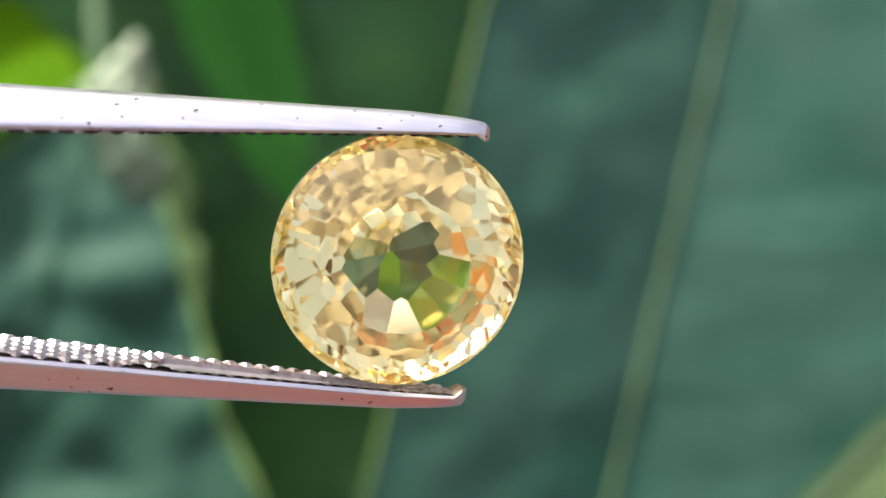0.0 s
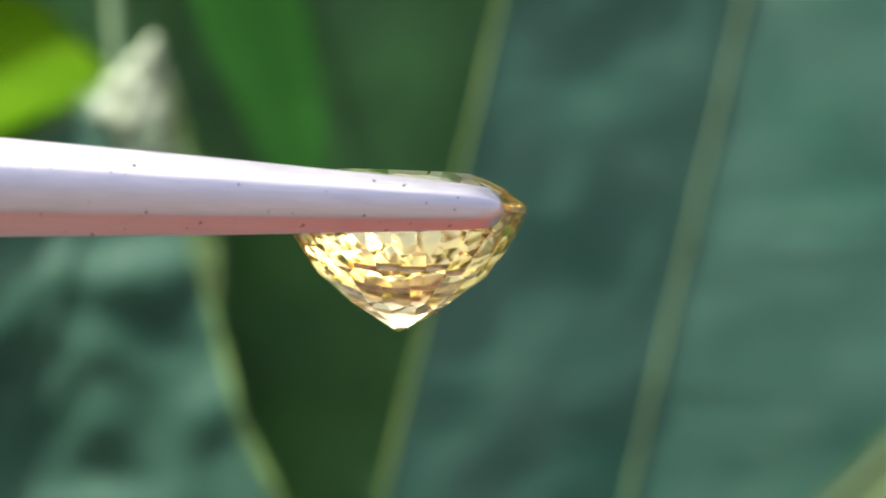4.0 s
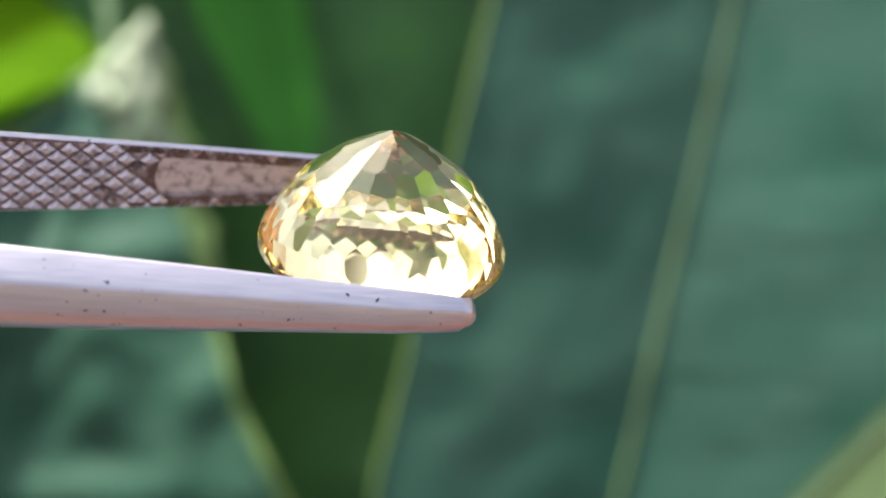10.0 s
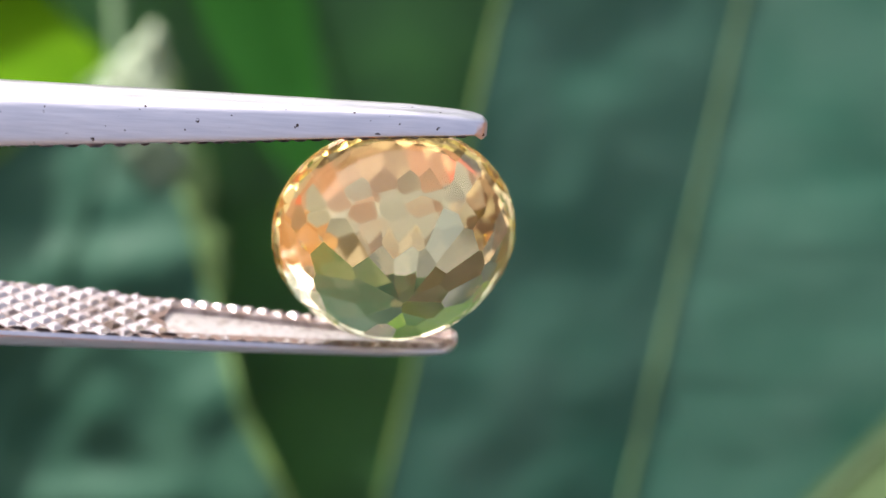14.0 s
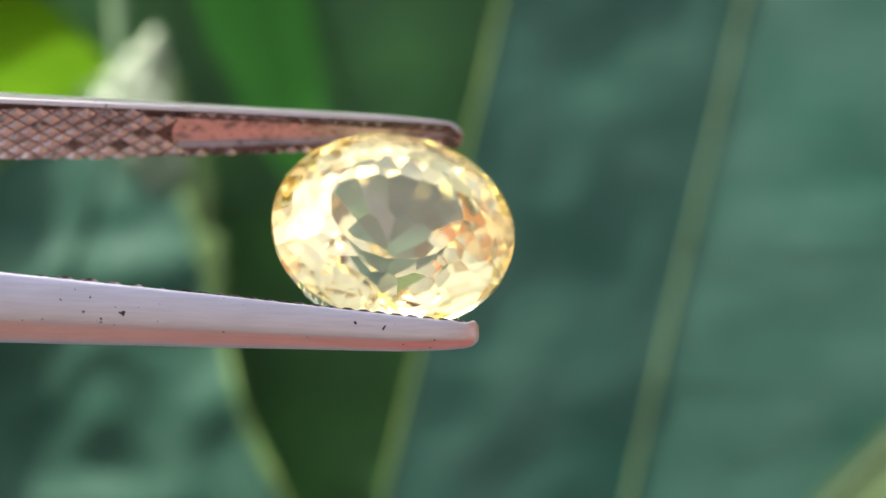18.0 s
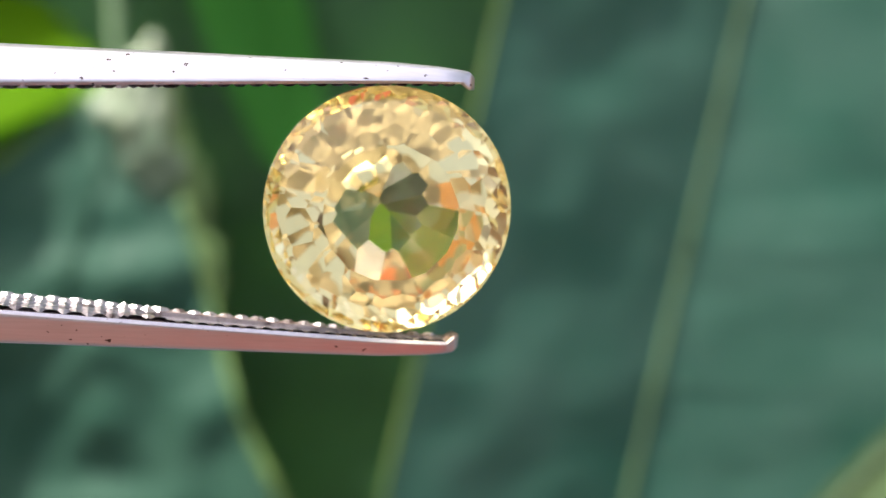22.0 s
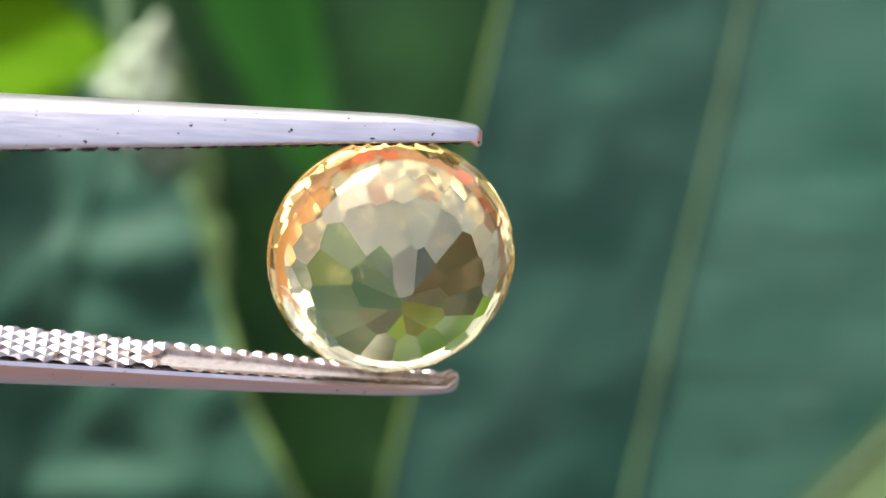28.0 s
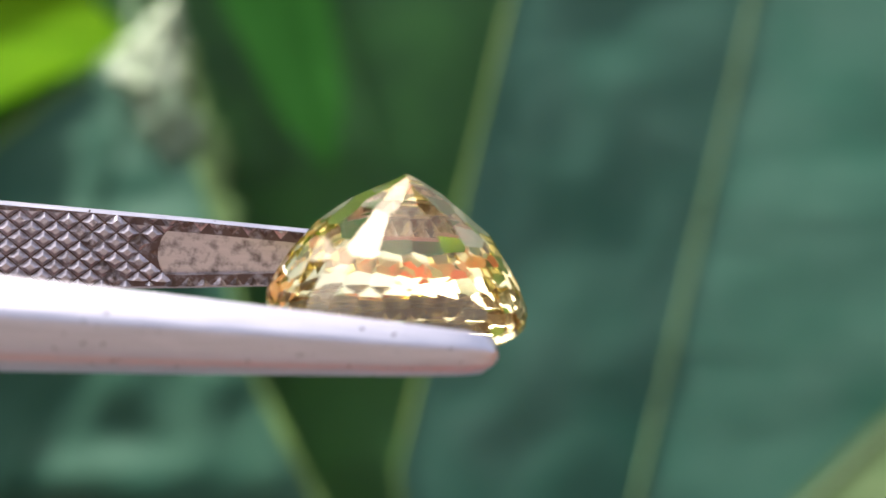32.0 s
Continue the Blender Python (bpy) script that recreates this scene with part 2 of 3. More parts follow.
def build_terrace():
    """An unseen low terrace of clay and stone tiles between the added wall and the plants, put in to colour what steel
    and gem reflect.
    """
    bm = bmesh.new()
    bmesh.ops.create_cube(bm, size=1.0, matrix=Matrix.Translation((0, -1.095, -0.005)) @ Matrix.Diagonal((9.0, 2.13, 0.09, 1)))
    bmesh.ops.bevel(bm, geom=bm.edges[:], offset=0.006, segments=2, affect="EDGES")
    slab = new("pavement", mesh_of(bm, "pavement", MORTAR))
    tagged(slab, "unseen low terrace of red, pink, brown and grey tiles, added for reflections", "pavement", kind="structure")
    side = 0.30
    kinds = []
    for material in (CLAY_RED, CLAY_PINK, CLAY_BROWN, STONE_GREY):
        bm = bmesh.new()
        bmesh.ops.create_cube(bm, size=1.0, matrix=Matrix.Diagonal((side - 0.012, side - 0.012, 0.022, 1)))
        bmesh.ops.bevel(bm, geom=bm.edges[:], offset=0.003, segments=1, affect="EDGES")
        kinds.append(mesh_of(bm, "tile", material))
    rnd = random.Random(11)
    for j in range(7):
        for i in range(-15, 15):
            tile = new("tile", kinds[0 if j < 3 and (i + 2 * j) % 7 == 0 else rnd.choice((1, 1, 2) if j < 2 else (1, 3, 2) if j == 2 else (3, 3, 2))])
            tile.parent = slab
            tile.matrix_basis = pose((i + 0.5) * side, -0.185 - j * side, 0.045 + rnd.uniform(0, 0.002), 0, 0, rnd.uniform(-0.4, 0.4))


build_terrace()


def build_wall(name, label, material, x, y, width, depth, height):
    bm = bmesh.new()
    bmesh.ops.create_cube(bm, size=1.0, matrix=Matrix.Translation((x, y, height / 2)) @ Matrix.Diagonal((width, depth, height, 1)))
    bmesh.ops.bevel(bm, geom=bm.edges[:], offset=0.012, segments=2, affect="EDGES")
    tagged(new(name, mesh_of(bm, name, material)), label, "wall", kind="structure")


# unseen plain walls added at the viewer's back and sides for gem and steel reflections
build_wall("wall_south", "unseen plain wall added behind the eye, mottled to vary the gem's reflections", MOTTLED_WALL, 0, -2.27, 9.0, 0.2, 2.6)
# added colour reflectors to the right and left, both out of view
build_wall("wall_east", "unseen low wall with orange render, added for the gem's orange facets", ORANGE_RENDER, 1.5, -0.585, 0.2, 3.15, 0.95)
build_wall("wall_west", "unseen tan rendered wall, added for the gem's brown facets", TAN_RENDER, -1.8, -0.585, 0.2, 3.15, 1.5)


# ---- leaves ----
def at(px, py, depth):
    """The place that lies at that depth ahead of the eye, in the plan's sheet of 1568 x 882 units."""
    k = depth / 4033.3
    return Vector(((px - 784) * k, depth, -(py - 441) * k))


def tube(bm, line, radii, sides=8):
    rings = []
    for k, p in enumerate(line):
        d = (line[min(k + 1, len(line) - 1)] - line[max(k - 1, 0)]).normalized()
        a = d.orthogonal().normalized()
        b = d.cross(a)
        rings.append([bm.verts.new(p + radii[k] * (math.cos(q) * a + math.sin(q) * b))
                      for q in (2 * math.pi * s / sides for s in range(sides))])
    for r0, r1 in zip(rings, rings[1:]):
        for s in range(sides):
            bm.faces.new((r0[s], r0[(s + 1) % sides], r1[(s + 1) % sides], r1[s]))
    bm.faces.new(rings[0][::-1])
    bm.faces.new(rings[-1])


def stalk_to_root(thing, start, bend):
    """The leaf stalk, from the foot of the blade down to the root in the soil."""
    root = BASE.inverted() @ Vector((0.1 * start.x, 0.34, 0.0))
    line = [start * (1 - q) ** 2 + bend * (2 * q * (1 - q)) + root * q * q for q in (i / 18 for i in range(19))]
    bm = bmesh.new()
    tube(bm, line, [0.0008 + 0.0022 * i / 18 for i in range(19)])
    part("leaf_stalk", bm, VEIN, thing, "pale green leaf stalk", smooth=True)


def leaf(name, label, material, base, tip, left, right, fold=0.0, crinkle=0.0, seed=0.0, side_veins=0,
         rib=0.0006, margin=0.0, shape=None, turn=0.0, arch=0.0, rib_material=None, freq=60.0):
    """A leaf with its midrib from base to tip. left and right: half widths in metres; fold: how far the halves lean to the eye."""
    shape = shape or [(0, 0.15), (0.1, 0.7), (0.3, 1), (0.7, 0.95), (0.9, 0.6), (1, 0.04)]
    thing = new(name)
    axis = tip - base
    along = axis.normalized()
    ahead = Vector((0, 1, 0))
    side = along.cross(ahead).normalized()
    if side.x < 0:
        side = -side
    ahead = side.cross(along)
    if ahead.y < 0:
        ahead = -ahead
    side = (Matrix.Rotation(radians(turn), 3, along) @ side)
    ahead = (Matrix.Rotation(radians(turn), 3, along) @ ahead)
    nu, nv = 44, 60

    def spot(u, v):
        w = lerp_table(v, shape)
        half = (right if u > 0 else left) * w
        p = base + axis * v + side * (u * half) + ahead * (-fold * abs(u) * half - arch * math.sin(v * math.pi) * axis.length)
        q = p * freq + Vector((seed, seed * 2.3, 0))
        bend = crinkle * (noise.noise(q) + 0.5 * noise.noise(q * 2.3))
        return p + ahead * bend

    bm = bmesh.new()
    g = [[bm.verts.new(spot(i / nu * 2 - 1, j / nv)) for i in range(nu + 1)] for j in range(nv + 1)]
    for j in range(nv):
        for i in range(nu):
            bm.faces.new((g[j][i], g[j][i + 1], g[j + 1][i + 1], g[j + 1][i]))
    front = bm.faces[:]
    ext = bmesh.ops.extrude_face_region(bm, geom=front)
    bmesh.ops.translate(bm, verts=[e for e in ext["geom"] if isinstance(e, bmesh.types.BMVert)], vec=ahead * 0.0003)
    part("blade", bm, material, thing, smooth=True)
    if rib:
        bm = bmesh.new()
        line = [spot(0, j / nv) - ahead * rib * 0.3 for j in range(nv + 1)]
        tube(bm, line, [rib * (1.1 - 0.7 * j / nv) for j in range(nv + 1)])
        part("midrib", bm, rib_material or VEIN, thing, "" if rib_material else "pale yellow-green midrib", smooth=True)
    if margin:
        for u in (-1, 1):
            bm = bmesh.new()
            tube(bm, [spot(u, j / nv) for j in range(nv + 1)], [margin * (1 + (1.6 * max(0.0, noise.noise(Vector((j * 0.45, seed, 0.0)))) if crinkle > 0.001 else 0)) for j in range(nv + 1)], 6)
            part("margin", bm, LIME_MARGIN, thing, "yellow-green leaf margin", smooth=True)
    for k in range(side_veins):
        v0 = 0.06 + 0.86 * (k + 0.5) / side_veins
        for u in (-1, 1):
            bm = bmesh.new()
            line = [spot(u * 0.92 * q, min(0.99, v0 + 0.05 * q)) + ahead * 0.00006 for q in (i / 14 for i in range(15))]
            tube(bm, line, [0.00010 * (1 - 0.6 * i / 14) for i in range(15)], 5)
            part("side_vein", bm, material, thing, smooth=True)
    thing.matrix_basis = BASE
    stalk_to_root(thing, base, base - along * 0.04 + Vector((0, 0.10, 0)))
    tagged(thing, label, "leaf", "leaves of the plant")
    return thing


def build_leaves():
    d = 0.118
    leaf("broad_leaf", "broad waxy blue-green leaf with a pale midrib", LEAF_BLUE,
         at(1000, 1350, d + 0.0025), at(1600, -1250, d + 0.01), 0.0127, 0.034, fold=0.13, crinkle=0.00042, freq=150.0, seed=1.0, arch=0.02,
         side_veins=38, rib=0.00021, margin=0.00013,
         shape=[(0, 0.1), (0.05, 0.7), (0.13, 1), (0.67, 1), (0.87, 0.7), (1, 0.04)])
    leaf("shaded_leaf", "deep green leaf in shade behind the others", LEAF_DEEP,
         at(437, -330, d + 0.0135), at(900, 1130, d + 0.02), 0.05, 0.03, fold=-0.15, crinkle=0.001, seed=4.0,
         side_veins=14, rib=0.0004, rib_material=LEAF_DEEP)
    # added blade that stands for the brighter band across the shaded leaf
    leaf("bright_band_leaf", "narrow green blade added for the bright band on the shaded leaf", LEAF_BAND,
         at(250, -700, d + 0.010), at(560, 350, d + 0.0125), 0.0034, 0.0030, fold=0.1, crinkle=0.0005, seed=3.0, rib=0.0002, rib_material=LEAF_BAND)
    leaf("crinkled_leaf", "crinkled blue-green leaf with a pale edge", LEAF_CRINKLED,
         at(-85, 1300, d + 0.009), at(240, 120, d + 0.011), 0.0155, 0.0150, fold=0.05, crinkle=0.0012, freq=170.0, arch=0.13, seed=7.0,
         side_veins=8, rib=0.0003, margin=0.0002, rib_material=LEAF_CRINKLED,
         shape=[(0, 0.9), (0.1, 1.5), (0.2, 1.4), (0.356, 1.24), (0.56, 0.76), (0.81, 0.38), (1, 0.05)])
    # the second one lies out of view, added to turn gem facets lime
    for base, tip, left, right, turn in ((at(-2300, -190, d + 0.004), at(205, 140, d + 0.012), 0.013, 0.018, -48),
                                         (at(-4200, -3900, d + 0.01), at(150, -430, d + 0.018), 0.026, 0.026, -40)):
        leaf("young_leaf", "bright yellow-green young leaf with sun shining through", LEAF_BRIGHT,
             base, tip, left, right, turn=turn, fold=0.1, crinkle=0.0012, seed=9.0 + turn, rib=0.0002, rib_material=LEAF_BRIGHT)
    # unseen leaves added higher up and further back, so the gem refracts green
    for x, z, lean, wide, back, material in ((-0.17, 0.05, -0.05, 0.030, 0.02, LEAF_BRIGHT), (-0.10, 0.045, 0.02, 0.034, 0.06, LEAF_BRIGHT),
                                             (-0.03, 0.05, 0.03, 0.032, 0.03, LEAF_BRIGHT), (0.05, 0.045, 0.04, 0.034, 0.05, LEAF_BRIGHT),
                                             (0.12, 0.05, 0.05, 0.032, 0.02, LEAF_DEEP), (0.18, 0.045, 0.09, 0.030, 0.05, LEAF_BLUE),
                                             (0.01, 0.06, -0.02, 0.034, 0.09, LEAF_DEEP)):
        leaf("added_leaf", "unseen tall green leaf, added so the gem refracts green", material,
             Vector((x, 0.145 + back, z - 0.014)), Vector((x + lean, 0.205 + back, z + 0.105)), wide, wide, turn=8, fold=0.15,
             shape=[(0, 0.3), (0.06, 0.8), (0.25, 1), (0.7, 0.95), (0.9, 0.6), (1, 0.04)],
             crinkle=0.002, seed=x * 50, rib=0.0007)
    leaf("lower_leaf", "sunlit yellow-green leaf low beside the broad leaf", LEAF_SUNLIT,
         at(1130, 1202, d - 0.004), at(1900, 464, d - 0.004), 0.0006, 0.012, fold=0.25, crinkle=0.0004, seed=12.0,
         rib=0.00022)


def crumpled(bm, line, radii, seed, flat=0.6):
    """A soft crumpled ridge of leaf tissue along a line of places."""
    path, wide = [], []
    for k in range(len(line) - 1):
        for q in range(8):
            f = q / 8
            path.append(line[k].lerp(line[k + 1], f))
            wide.append(radii[k] * (1 - f) + radii[k + 1] * f)
    path.append(line[-1])
    wide.append(radii[-1])
    wide = [w * (1 + 0.45 * noise.noise(Vector((i * 0.33, seed, 0)))) * MM for i, w in enumerate(wide)]
    path = [p + Vector((noise.noise(Vector((i * 0.22, seed, 4))), 0, noise.noise(Vector((i * 0.22, seed, 8))))) * 0.0004 for i, p in enumerate(path)]
    before = len(bm.verts)
    tube(bm, path, wide, 14)
    bm.verts.ensure_lookup_table()
    for i, v in enumerate(bm.verts[before:]):
        middle = path[min(i // 14, len(path) - 1)].y
        v.co += Vector((1, 0.6, 1)) * (0.00035 * noise.noise(v.co * 1500 + Vector((seed, 0, 0))))
        v.co.y = middle + (v.co.y - middle) * flat


def build_leaf_tip():
    """The crumpled tip of the crinkled leaf as pale lumps on a yellow-green stalk, with the folds that hang from them;
    the sun on them is put into their colour.
    """
    d = 0.1265

    def lie(py):
        """How deep the crinkled leaf's surface lies at that height of the sheet."""
        return 0.1288 - 0.0000135 * (py - 200)

    thing = new("pale_leaf_tip")
    rnd = random.Random(5)
    for px, py, r, tall, turn in ((250, 70, 0.62, 1.7, 10), (222, 92, 0.60, 1.5, 30), (200, 120, 0.75, 1.4, 35), (268, 110, 0.55, 1.8, -8),
                                  (232, 135, 0.85, 1.5, 20), (175, 165, 0.85, 1.2, 45), (215, 190, 1.0, 1.3, 25), (262, 165, 0.80, 1.7, -5),
                                  (258, 225, 0.95, 1.5, -12), (225, 250, 0.90, 1.4, 15), (290, 268, 0.70, 1.7, -12), (262, 292, 0.75, 1.5, 5)):
        bm = bmesh.new()
        bmesh.ops.create_icosphere(bm, subdivisions=4, radius=r * MM)
        o = Vector((rnd.random() * 9, rnd.random() * 9, 0))
        for v in bm.verts:
            k = 1 + 0.42 * noise.noise(v.co * 900 + o) + 0.22 * noise.noise(v.co * 2600 + o)
            v.co *= k
            v.co.z *= tall
        bmesh.ops.rotate(bm, verts=bm.verts[:], cent=(0, 0, 0), matrix=Matrix.Rotation(radians(turn), 3, "Y"))
        bmesh.ops.translate(bm, verts=bm.verts[:], vec=at(px + 20, py + 14, min(d, lie(py)) - r * 0.0006))
        part("tip_lump" if py < 200 else "leaf_fold", bm, LIT_TIP if py < 200 else LIT_FOLD, thing, smooth=True)
    folds = (("leaf_fold", LIME_FOLD, ((292, 120), (308, 200), (326, 265), (346, 330), (345, 385), (368, 450), (374, 530)), (0.4, 0.6, 0.85, 1.1, 0.8, 1.0, 0.4)),
             ("leaf_fold", LIT_FOLD, ((185, 175), (140, 215), (100, 255), (72, 300), (45, 352)), (0.8, 1.0, 1.1, 0.9, 0.4)),
             ("leaf_fold", LIT_FOLD, ((240, 190), (238, 225), (222, 262), (205, 290)), (0.9, 1.2, 1.0, 0.4)),
             ("leaf_fold", LIT_PUCKER, ((62, 310), (95, 350), (112, 410), (118, 470)), (0.8, 1.4, 1.2, 0.5)),
             ("leaf_fold", LIT_PUCKER, ((160, 255), (165, 310), (172, 350), (170, 400), (180, 460)), (0.9, 1.7, 1.8, 1.2, 0.5)),
             ("leaf_fold", LIT_PUCKER, ((255, 290), (262, 325), (290, 350), (310, 370)), (0.9, 1.5, 1.3, 0.5)),
             ("leaf_fold", LIT_PUCKER, ((150, 520), (210, 480), (280, 470), (330, 500)), (0.6, 1.3, 1.4, 0.5)))
    for k, (name, material, places, radii) in enumerate(folds):
        bm = bmesh.new()
        crumpled(bm, [at(px, py, lie(py)) for px, py in places], radii, 3.7 * k + 1, 0.6 if k < 3 else 0.35)
        part(name, bm, material, thing, smooth=True)
    bm = bmesh.new()
    line = [at(215 - 22 * q + 8 * q * q, 150 - 330 * q, d + 0.003 * q) for q in (i / 10 for i in range(11))]
    tube(bm, line, [0.00045 + 0.00015 * q / 10 for q in range(11)])
    part("stalk", bm, VEIN, thing, "yellow-green stalk", smooth=True)
    stalk_to_root(thing, line[-1], line[-1] + Vector((0, 0.12, 0.02)))
    thing.matrix_basis = BASE
    tagged(thing, "crumpled leaf tip on a yellow-green stalk, sun put into its pale colour", "buds")


build_leaf_tip()
build_leaves()


# ---- unseen trees added behind the plant to block a band of sky ----
def build_tree(x, y, seed, height=3.1, wide=1.25):
    rnd = random.Random(seed)
    thing = new("added_tree")
    thing.matrix_basis = pose(x, y, 0)
    bm = bmesh.new()
    fork = height - 0.75
    tube(bm, [Vector((0.05 * math.sin(i * 0.9 + seed), 0.04 * math.cos(i * 1.1), -0.1 + (fork + 0.1) * i / 8)) for i in range(9)], [0.11 - 0.006 * i for i in range(9)], 10)
    part("trunk", bm, BARK, thing, "rough brown trunk", smooth=True)
    tips = []
    for k in range(6):
        q = k * 1.05 + rnd.uniform(-0.2, 0.2)
        end = Vector((math.cos(q) * wide * 0.7, math.sin(q) * wide * 0.7, fork + rnd.uniform(0.5, 1.1)))
        start = Vector((0, 0, fork - 0.15))
        bm = bmesh.new()
        tube(bm, [start.lerp(end, i / 6) + Vector((0, 0, 0.25 * math.sin(i / 6 * math.pi))) for i in range(7)], [0.055 - 0.007 * i for i in range(7)], 7)
        part("limb", bm, BARK, thing, smooth=True)
        tips += [end, start.lerp(end, 0.6)]
    verts, faces = [], []
    for k in range(3200):
        c = rnd.choice(tips)
        p = c + Vector((rnd.gauss(0, 0.34), rnd.gauss(0, 0.34), rnd.gauss(0, 0.22)))
        a = Vector((rnd.gauss(0, 1), rnd.gauss(0, 1), rnd.gauss(0, 0.6))).normalized()
        b = a.orthogonal().normalized()
        b = (Matrix.Rotation(rnd.uniform(0, 6.28), 3, a) @ b) * rnd.uniform(0.020, 0.032)
        a = a * rnd.uniform(0.045, 0.075)
        o = len(verts)
        verts += [p - a, p + b, p + a, p - b]
        faces.append((o, o + 1, o + 2, o + 3))
    me = bpy.data.meshes.new("crown")
    me.from_pydata(verts, [], faces)
    me.materials.append(TREE_LEAF)
    crown = new("crown", me)
    crown.parent = thing
    tagged(crown, "loose crown of small backlit leaves", kind="stuff")
    tagged(thing, "unseen small tree with a loose olive-green crown, added to block the sky", "tree", "trees behind the plant")


for place in ((-2.75, 3.3, 2), (-0.75, 4.3, 3), (1.0, 4.1, 5), (2.7, 3.6, 7)):
    build_tree(*place)


# ---- gemstone ----
GEM_R = 4.0     # millimetres


def build_gem():
    rnd = random.Random(3)
    bm = bmesh.new()
    bmesh.ops.create_cone(bm, cap_ends=True, segments=96, radius1=GEM_R, radius2=GEM_R, depth=12.0)

    def cut(normal, offset):
        geom = bm.verts[:] + bm.edges[:] + bm.faces[:]
        n = Vector(normal).normalized()
        res = bmesh.ops.bisect_plane(bm, geom=geom, dist=1e-6, plane_co=n * offset, plane_no=n, clear_outer=True)
        edges = [e for e in res["geom_cut"] if isinstance(e, bmesh.types.BMEdge)]
        if edges:
            bmesh.ops.contextual_create(bm, geom=edges)

    def tier(angle, r, h, count, shift, up):
        """count facets at that angle to the girdle, touching the ring of radius r at height h."""
        for k in range(count):
            q = 2 * math.pi * (k + shift + rnd.uniform(-0.09, 0.09)) / count
            a = radians(angle + rnd.uniform(-2.2, 2.2))
            n = Vector((math.cos(q) * math.sin(a), math.sin(q) * math.sin(a), up * math.cos(a)))
            cut(n, r * math.sin(a) + up * h * math.cos(a))

    # pavilion, from the girdle down
    h, r = -0.12, GEM_R
    for angle, reach, count, shift in ((66, 0.93, 32, 0.0), (59, 0.82, 28, 0.5), (54, 0.69, 24, 0.0),
                                       (40, 0.38, 16, 0.5), (31, 0.0, 12, 0.0)):
        nr = reach * GEM_R
        mid = (r + nr) / 2 if reach else r
        tier(angle, mid, h - (r - mid) * math.tan(radians(angle)), count, shift, -1)
        h -= (r - nr) * math.tan(radians(angle))
        r = nr
    # crown, from the girdle up
    h, r = 0.12, GEM_R
    for angle, reach, count, shift in ((34, 0.86, 32, 0.0), (27, 0.66, 16, 0.5), (17, 0.54, 16, 0.0)):
        nr = reach * GEM_R
        mid = (r + nr) / 2
        tier(angle, mid, h + (r - mid) * math.tan(radians(angle)), count, shift, 1)
        h += (r - nr) * math.tan(radians(angle))
        r = nr
    cut((0, 0, 1), h)
    # the table faces the eye at rest, the culet away from it
    bmesh.ops.recalc_face_normals(bm, faces=bm.faces[:])
    top = h
    shares = {"table": [], "crown": [], "girdle": [], "pavilion": []}
    for f in bm.faces:
        z, n = f.calc_center_median().z, f.normal.z
        shares["girdle" if abs(n) < 0.02 else "table" if z > top - 0.01 and n > 0.999 else "crown" if n > 0 else "pavilion"].append(f)
    turn = Matrix.Rotation(radians(90), 4, "X") @ Matrix.Diagonal((MM, MM, MM, 1))
    thing = new("gemstone")
    labels = {"table": "flat polished table facet", "crown": "ring of crown facets", "girdle": "thin polished girdle", "pavilion": "steep faceted pavilion"}
    for name, faces in shares.items():
        verts = sorted({v for f in faces for v in f.verts}, key=lambda v: v.index)
        place = {v: k for k, v in enumerate(verts)}
        me = bpy.data.meshes.new(name)
        me.from_pydata([turn @ v.co for v in verts], [], [[place[v] for v in f.verts] for f in faces])
        me.materials.append(GEM)
        ob = new(name, me)
        ob.parent = thing
        tagged(ob, labels[name])
    bm.free()
    tagged(thing, "round faceted transparent yellow gemstone held in tweezers", "gemstone")
    return thing


gemstone = build_gem()


# ---- tweezers ----
TIP = 2.55
WIDTH = [(-150, 7.5), (-110, 9.0), (-60, 8.0), (-30, 4.9), (-13, 3.02), (-6, 2.32), (0, 1.6), (1.5, 1.38), (2.1, 1.22), (2.4, 0.95), (2.55, 0.45)]
THICK = [(-150, 1.2), (-60, 1.6), (-30, 1.8), (-13, 1.42), (0, 0.82), (1.8, 0.67), (2.4, 0.55), (2.55, 0.40)]
INNER = [(-150, 0.0), (-140, 0.25), (-100, 3.2), (-60, 4.3), (-30, 2.9), (-13, 3.25), (0, 3.91), (2.55, 4.0)]
RECESS, SLOT_FROM = 0.20, -7.3


def slot_half(x):
    """Half the width of the channel along the inner face, 0 where there is none."""
    if x < SLOT_FROM or x > TIP - 0.35:
        return 0.0
    rise = min(1.0, (x - SLOT_FROM) / 0.25, (TIP - 0.35 - x) / 0.25)
    return (lerp_table(x, WIDTH) / 2 - 0.47) * max(0.05, rise) ** 0.5


